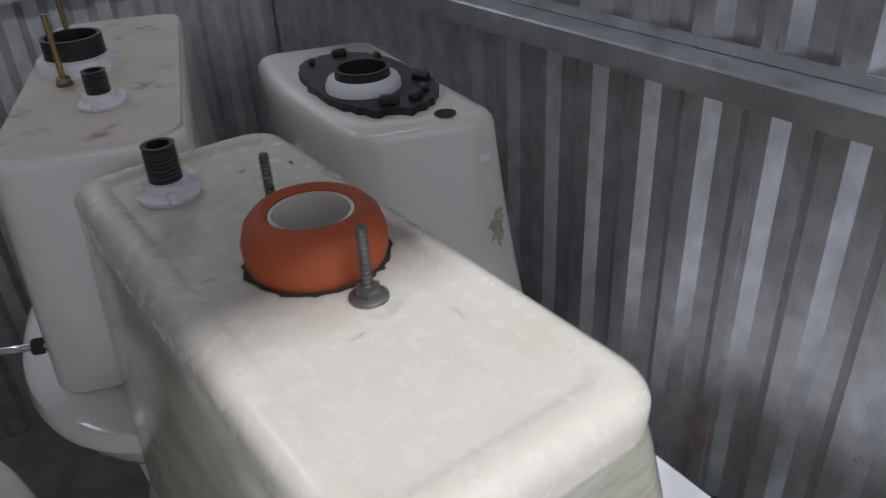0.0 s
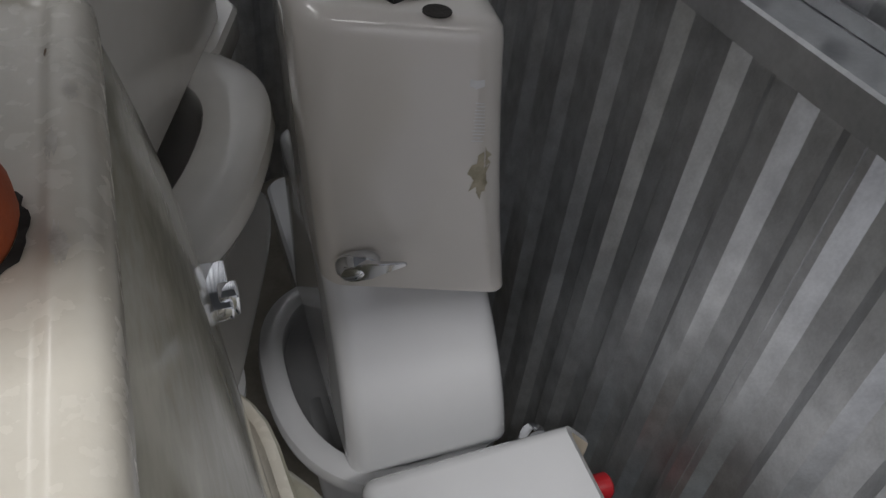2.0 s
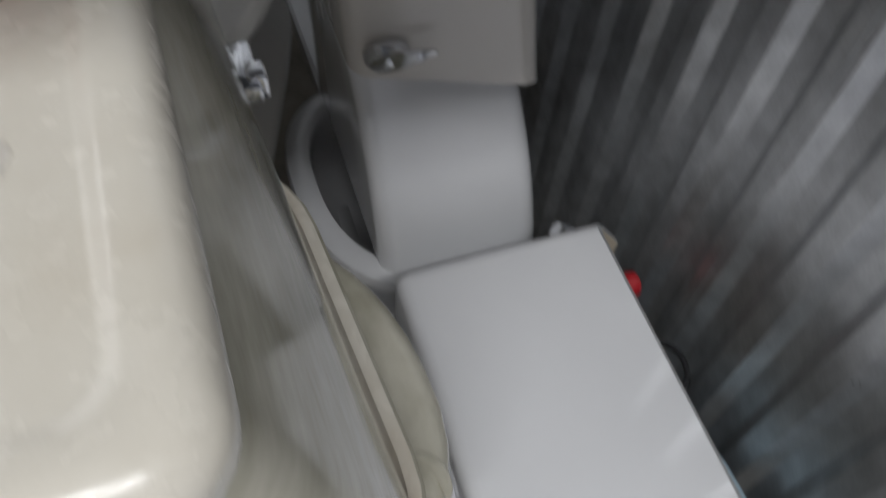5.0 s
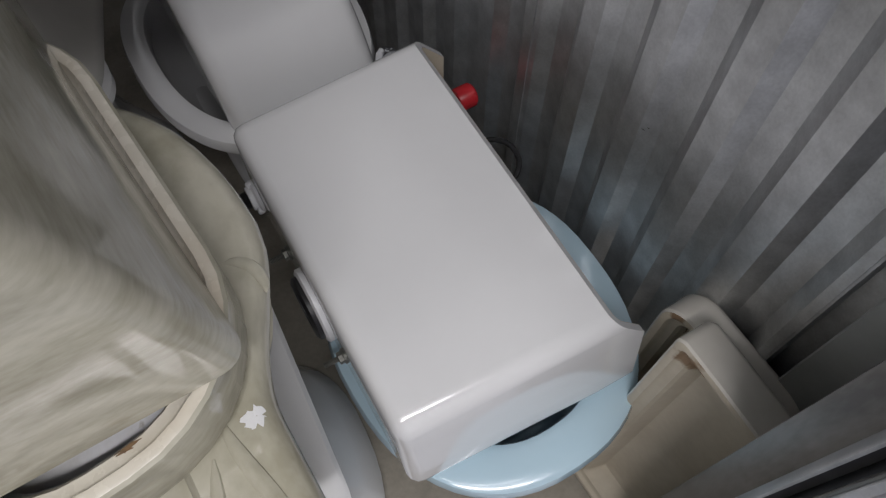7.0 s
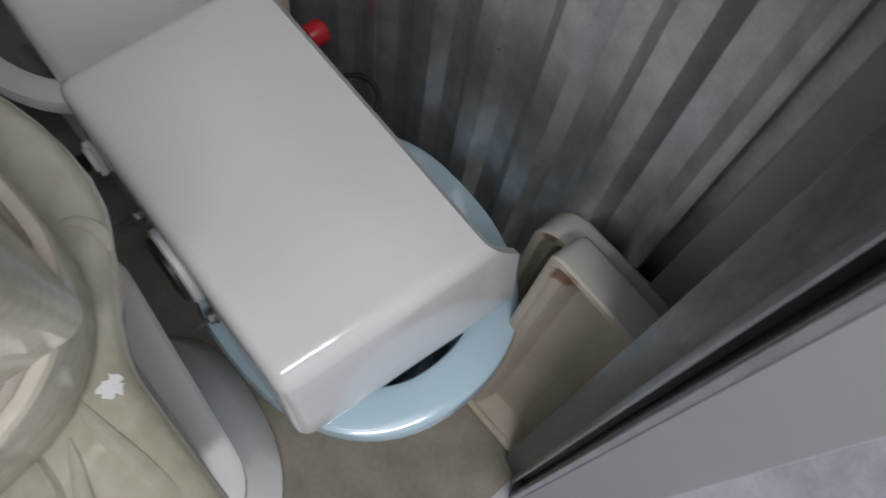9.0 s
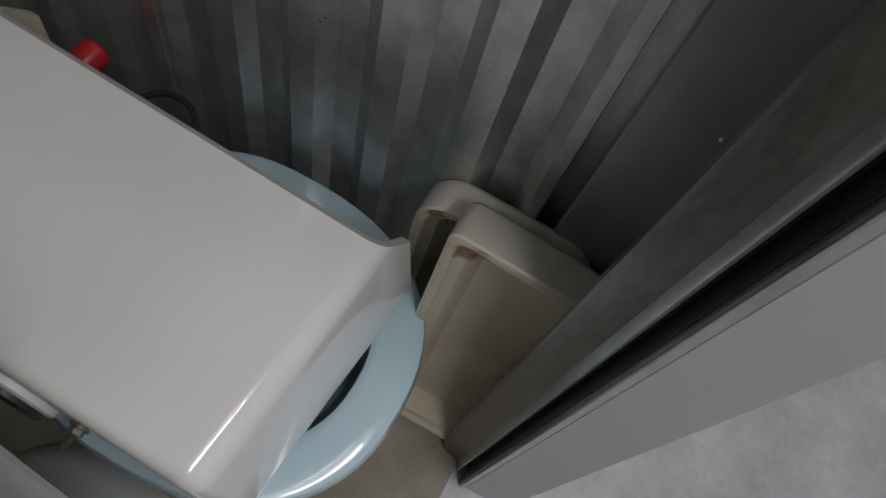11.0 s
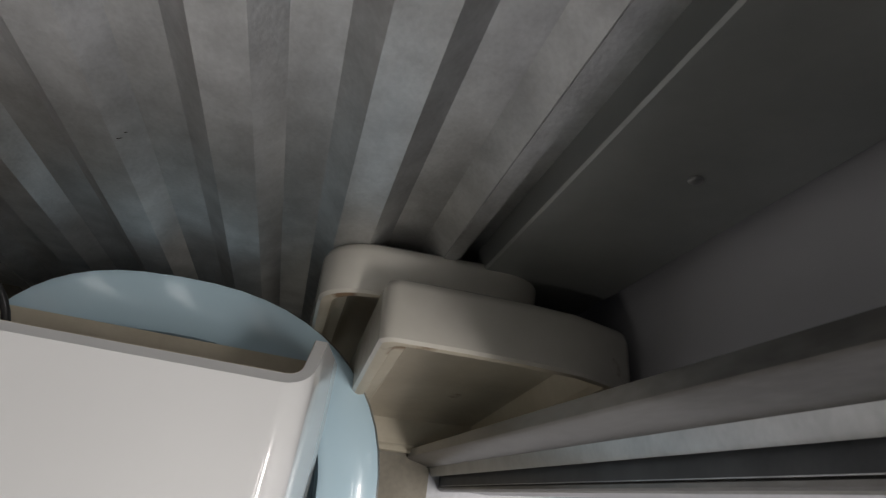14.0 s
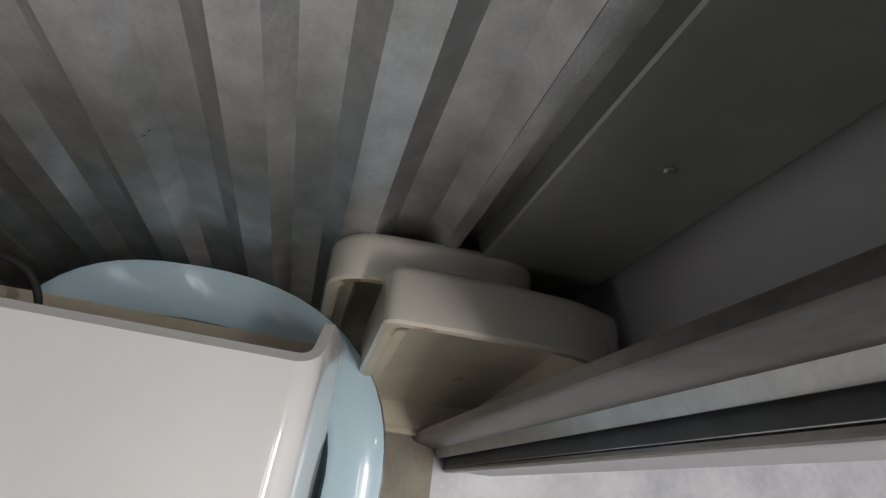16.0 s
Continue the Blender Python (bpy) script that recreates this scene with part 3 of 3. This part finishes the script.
def ridge(name, parent, mat, path, width, height, n=9):
    """A soft raised fold along a plan path, tapering to nothing at both ends."""
    bm, loops = bmesh.new(), []
    pts = [Vector(p) for p in path]
    for i, p in enumerate(pts):
        along = (pts[min(i + 1, len(pts) - 1)] - pts[max(i - 1, 0)]).normalized()
        side = Vector((-along.y, along.x, 0))
        k = math.sin(math.pi * (i + 0.15) / (len(pts) - 0.7)) ** 0.6
        loops.append([p + side * width * k * math.cos(2 * math.pi * j / n) + Vector((0, 0, height * k * math.sin(2 * math.pi * j / n))) for j in range(n)])
    loft(bm, loops, True, True)
    return part(name, bm, mat, parent)


rim_top = 0.405
ridge("ledge_fold", near_bowl, OLIVE, [(-0.146 - 0.030 * math.sin(a), 0.034 + 0.034 * (1 - math.cos(a)), rim_top - 0.003) for a in [0.2 * k for k in range(1, 11)]], 0.007, 0.006)
ridge("ledge_fold", near_bowl, OLIVE, [(-0.098 + 0.010 * math.cos(k * 0.35), 0.165 + 0.016 * k, rim_top - 0.004) for k in range(11)], 0.009, 0.006)
ridge("ledge_fold", near_bowl, OLIVE, [(-0.070 + 0.004 * k, 0.195 + 0.013 * k, rim_top - 0.004) for k in range(11)], 0.008, 0.005)
tank_near()


def gasket_plate(parent, x, y, z, rz):
    """A torn black sponge sheet round a flush valve nut."""
    rnd = random.Random(3)
    outline = []
    for i in range(54):
        a = 2 * math.pi * i / 54
        rx, ry = 0.080, 0.150
        k = 1.0 + (rnd.random() - 0.5) * (0.12 if math.sin(a) < 0.3 else 0.05)
        p = 2 / 2.4
        outline.append((rx * k * math.copysign(abs(math.cos(a)) ** p, math.cos(a)), ry * k * math.copysign(abs(math.sin(a)) ** p, math.sin(a))))
    bm = extrude(outline, 0.0, 0.011)
    plate = part("sponge_sheet", moved(bm, pose(x, y, z, 0, 0, rz)), BLACK, parent, "torn black sponge gasket sheet")
    for a, s in ((35, 0.010), (75, 0.012), (120, 0.008), (200, 0.010), (250, 0.014), (285, 0.012), (310, 0.009), (335, 0.013)):
        px, py = 0.070 * math.cos(radians(a)), 0.132 * math.sin(radians(a))
        part("torn_lump", moved(box(-s, s, -s * 0.6, s * 0.6, 0.009, 0.016 + s * 0.5, 0.003, 1), pose(x, y, z, 0, 0, rz) @ pose(px, py, 0, 8, 5, a * 2)), BLACK, plate)
    return plate


def flush_nut(parent, x, y, z, r=0.036, h=0.04):
    n = part("flush_valve_nut", moved(lathe([(r + 0.015, 0), (r + 0.015, 0.008), (r + 0.011, 0.016), (r + 0.001, 0.018), (r + 0.001, 0.0)], 40, True), pose(x, y, z)), NYLON, parent, "white nylon flush valve nut")
    part("flush_tube", moved(lathe([(r, 0), (r, h), (r - 0.005, h), (r - 0.006, -0.02)], 40, True), pose(x, y, z)), BLACK, n, "black flush valve tube")
    # Black disc that gives the tube its dark depth by colour.
    part("tube_floor", moved(lathe([(r - 0.006, -0.004), (r - 0.006, 0.002)], 30), pose(x, y, z)), GRIME_HOLE, n)
    return n


def tank_middle():
    """Beige tank upside down on the white tank; its front is bowed and its end stands askew."""
    h = 0.352
    t = thing("toilet_tank", pose(-0.018, 0.757, 0.752, 0, 0, -8), "upside-down glossy beige toilet tank with torn black gasket sheet", "toilet tank", "upturned tanks")
    rim, top = (-0.105, 0.121, -0.236, 0.232), (-0.122, 0.082, -0.222, 0.225)
    outer, inner = tank_shell(tank_rings(rim, top, h, 0.024, 0.036, 0.022, -0.35), 0.012)
    for bm in (outer, inner):
        for v in bm.verts:
            if v.co.x < 0:
                v.co.x -= 0.022 * max(0.0, 1 - (v.co.y / 0.235) ** 2)
            v.co.y -= 0.19 * v.co.x
    part("inside", inner, BISQUE, t, "raw inside")
    body = part("body", outer, BEIGE, t)
    Y = Vector((0, -1, 0))
    patch("glue_stain", body, (0.068, -0.27, 0.176), (1, 0, 0), (0, 0, 1), blot(4, 0.017, 0.025, 1.1), GLUE, "brown glue stain")
    patch("glue_stain", body, (0.076, -0.27, 0.200), (1, 0, 0), (0, 0, 1), blot(8, 0.009, 0.014, 1.1), GLUE)
    patch("label_scrap", body, (0.050, -0.26, 0.290), (1, 0, 0), (0, 0, 1), [(-0.011, -0.003), (0.0, -0.006), (0.012, -0.002), (0.012, 0.006), (0.0, 0.004), (-0.011, 0.005)], PAPER, "scrap of white label")
    rnd = random.Random(2)
    for k in range(12):
        w = 0.006 + 0.004 * rnd.random()
        patch("label_scrap", body, (0.056 + 0.002 * rnd.random(), -0.26, 0.268 - 0.0042 * k), (1, 0, 0), (0, 0, 1), [(-w, -0.0007), (w, -0.0004), (w, 0.0008), (-w, 0.0006)], PAPER)
    gasket_plate(t, -0.030, -0.025, h, 3)
    flush_nut(t, -0.048, -0.062, h + 0.011, 0.040, 0.030)
    # No opening is cut: a black disc paints the hole's shade.
    part("inlet_hole", moved(lathe([(0.015, 0), (0.015, 0.0012), (0.0125, 0.0014)], 24), pose(0.011, -0.200, h)), GRIME_HOLE, t, "dark empty inlet hole")
    lever(t, pose(-0.066, -0.226, 0.044, 90, 0, -10) @ pose(0, 0, 0, 0, 0, 20), 0.062)
    return t


def tank_white_upright():
    h = 0.350
    t = thing("toilet_tank", pose(-0.010, 0.717, 0.400, 0, 0, -1.0), "upside-down white toilet tank standing on a white bowl rim", "toilet tank", "upturned tanks")
    outer, inner = tank_shell(tank_rings((-0.118, 0.144, -0.230, 0.225), (-0.135, 0.085, -0.135, 0.205), h, 0.03, 0.03, 0.014, 0.45), 0.012)
    part("inside", inner, BISQUE, t, "raw inside")
    part("body", outer, WHITE, t)
    return t


bowl("toilet_bowl", pose(-0.022, 0.71, 0), WHITE, "white toilet bowl without a seat under stacked tanks", 0.204, 0.262, 0.22, 0.54, deck_w=1.0)
tank_white_upright()
tank_middle()


def tank_far():
    h = 0.29
    t = thing("toilet_tank", pose(-0.400, 0.785, 0.902, 0, 0, -19.5), "upside-down dirty white toilet tank with black flush tube and brass bolts", "toilet tank", "upturned tanks")
    rim, top = (-0.115, 0.115, -0.262, 0.30), (-0.100, 0.100, -0.262, 0.30)
    outer, inner = tank_shell(tank_rings(rim, top, h, 0.045, 0.04, 0.016, 0.0), 0.012)
    part("inside", inner, BISQUE, t, "raw inside")
    part("body", outer, OFFWHITE, t)
    bm = bmesh.new()
    loft(bm, [rrect(0.188, 0.548, 0.036, h - 0.004, 6, 0, 0.019), rrect(0.184, 0.544, 0.035, h + 0.0015, 6, 0, 0.019), rrect(0.16, 0.51, 0.03, h + 0.002, 6, 0, 0.019)], True, True)
    part("base_panel", bm, DIRTY, t, "brown-stained raw base")
    z = h + 0.002
    flush_nut(t, -0.032, 0.035, z, 0.037, 0.042)
    bolt(t, -0.042, -0.036, z, 0.085, BRASS, 0.004, 0.010)
    bolt(t, -0.046, 0.105, z, 0.085, BRASS, 0.004, 0.010)
    shank(t, 0.008, -0.132, z, 0.0135, 0.04)
    spindle = part("lever", moved(lathe([(0.0045, 0.0), (0.0045, 0.050), (0.003, 0.052)], 12), pose(-0.112, -0.222, 0.05, 0, -86, 0)), CHROME, t, "thin chrome flush lever spindle")
    part("lever_nut", moved(lathe([(0.011, 0.0), (0.011, 0.010), (0.008, 0.013), (0.0046, 0.013)], 6), pose(-0.114, -0.222, 0.05, 0, -86, 0)), BLACK, spindle)
    return t


foot_up("toilet_bowl", pose(-0.38, 0.80, 0), WHITE, "white toilet bowl turned upside down under another bowl", 0.25, 0.44, 0.48)
bowl("toilet_bowl", pose(-0.390, 0.72, 0.481, 0, 0, -19.5), OFFWHITE, "white toilet bowl stacked on an upturned bowl", 0.206, 0.30, 0.24, 0.40, 0.42, (0.142, 0.44, 0.15), rim_w=0.088, fat=0.8, deck_w=1.0)
tank_far()
bowl("toilet_bowl", pose(-0.835, 0.52, 0.40, 0, 0, 10), LIDCREAM, "cream toilet bowl in the stack beside the olive tank", 0.19, 0.26, 0.20, 0.40, 0.42)
foot_up("toilet_bowl", pose(-0.835, 0.58, 0, 0, 0, 10), OFFWHITE, "cream toilet bowl turned upside down", 0.25, 0.44, 0.40)


def tank_lying():
    """White tank on its back: smooth front up, slanted open rim towards the wall."""
    h = 0.285
    m = pose(0.124, 0.138, 0.484, 0, 0, -2.0) @ Matrix(((0, 0, -1, 0), (0, 1, 0, 0), (1, 0, 0, 0), (0, 0, 0, 1)))
    t = thing("toilet_tank", m, "glossy white toilet tank lying on its back across the blue bowl", "toilet tank", "loose tanks")
    rim, top = (-0.095, 0.097, -0.258, 0.248), (-0.090, 0.097, -0.246, 0.240)
    outer, inner = tank_shell(tank_rings(rim, top, h, 0.022, 0.026, 0.018), 0.011, 0.050)
    for bm in (outer, inner):
        for v in bm.verts:
            if v.co.y < -0.1:
                v.co.y -= 0.030 * (0.097 - v.co.x) / 0.19
    part("inside", inner, LIDRAW, t, "raw brownish inside")
    part("body", outer, WHITE, t)
    lever(t, pose(0.060, 0.246, 0.035, -90, 0, 0) @ pose(0, 0, 0, 0, 0, 180), 0.05)
    valve = part("fill_valve", moved(lathe([(0.012, -0.06), (0.012, 0.24)], 20), pose(-0.035, 0.205, 0.0)), BLACK, t, "dark fill valve")
    part("float_cap", moved(lathe([(0.016, -0.086), (0.0195, -0.082), (0.0195, -0.058), (0.018, -0.055), (0.012, -0.054)], 28), pose(-0.035, 0.205, 0.0)), RED, valve, "red plastic valve cap")
    bm = lathe([(0.046, 0), (0.046, 0.016), (0.040, 0.02), (0.030, 0.02), (0.030, 0.0)], 36, True)
    part("sponge_gasket", moved(bm, pose(-0.01, -0.01, h)), BLACK, t, "black sponge gasket on the outlet")
    part("flush_valve_nut", moved(lathe([(0.054, 0.0), (0.054, 0.007), (0.050, 0.010), (0.046, 0.010), (0.046, 0.0)], 36, True), pose(-0.01, -0.01, h + 0.0005)), NYLON, t, "white nylon flush valve nut")
    shank(t, -0.02, 0.19, h, 0.0135, 0.03)
    bolt(t, -0.005, 0.075, h, 0.03, IRON, 0.004, 0.011)
    bolt(t, -0.005, -0.095, h, 0.03, IRON, 0.004, 0.011)
    tube = bpy.data.curves.new("refill_tube", "CURVE")
    tube.dimensions, tube.bevel_depth, tube.bevel_resolution = "3D", 0.004, 3
    sp = tube.splines.new("BEZIER")
    sp.bezier_points.add(2)
    for p, co in zip(sp.bezier_points, ((0.02, -0.02, 0.10), (0.035, 0.04, -0.055), (0.0, 0.13, 0.06))):
        p.co, p.handle_left_type, p.handle_right_type = co, "AUTO", "AUTO"
    ob = new("refill_tube", tube)
    tube.materials.append(BLACK)
    ob.parent = t
    return t


bowl("toilet_bowl", pose(0.030, 0.03, 0), BLUE, "pale blue toilet bowl under the lying white tank", 0.210, 0.245, 0.205, 0.38, 0.389, rim_w=0.068)
tank_lying()

# two lids leaning on the wall beside the door
STAND = Matrix(((0, 0, -1, 0), (-1, 0, 0, 0), (0, 1, 0, 0), (0, 0, 0, 1)))
tray_lid("tank_lid", pose(0.198, -0.294, 0.301, 0, 4.5, 0) @ STAND, 0.252, 0.602, 0.063, (LIDCREAM, LIDRAW, LIDRAW), "old cream tank lid standing on end, raw underside showing", "leaning lids", 0.016, 0.11, 0.014)
tray_lid("tank_lid", pose(0.252, -0.222, 0.270, 0, 2.5, 0) @ STAND, 0.215, 0.54, 0.052, (LIDCREAM, LIDRAW, LIDRAW), "old cream tank lid standing on end behind another lid", "leaning lids", 0.05)
rear_lid = bpy.data.objects["tank_lid.002"]
patch("brown_stain", named_part(rear_lid, "hollow"), (-0.05, 0.215, 0.030), (1, 0, 0), (0, 1, 0), blot(21, 0.05, 0.035, 0.9), RUST, "dark brown stain in the hollow")

# small fixings
rivet = thing("rivet", pose(WALL_X - 0.0065, -0.335, 0.80, 0, -90, 0), "small steel rivet in the galvanised corner post", "rivet")
part("head", lathe([(0.005, 0.0), (0.005, 0.0015), (0.003, 0.003)], 12), RAIL, rivet)
wall_east = bpy.data.objects["wall_east"]
for seed, dy, dz, a, b in ((1, 0.0, 0.0, 0.003, 0.0007), (2, -0.007, 0.005, 0.002, 0.0006)):
    patch("scratch", wall_east, (WALL_X, 0.047 + dy, 0.664 + dz), (0, 1, 0.5), (0, -0.5, 1), blot(seed, a, b, 0.6), GRIME_HOLE, "", 0.0005)
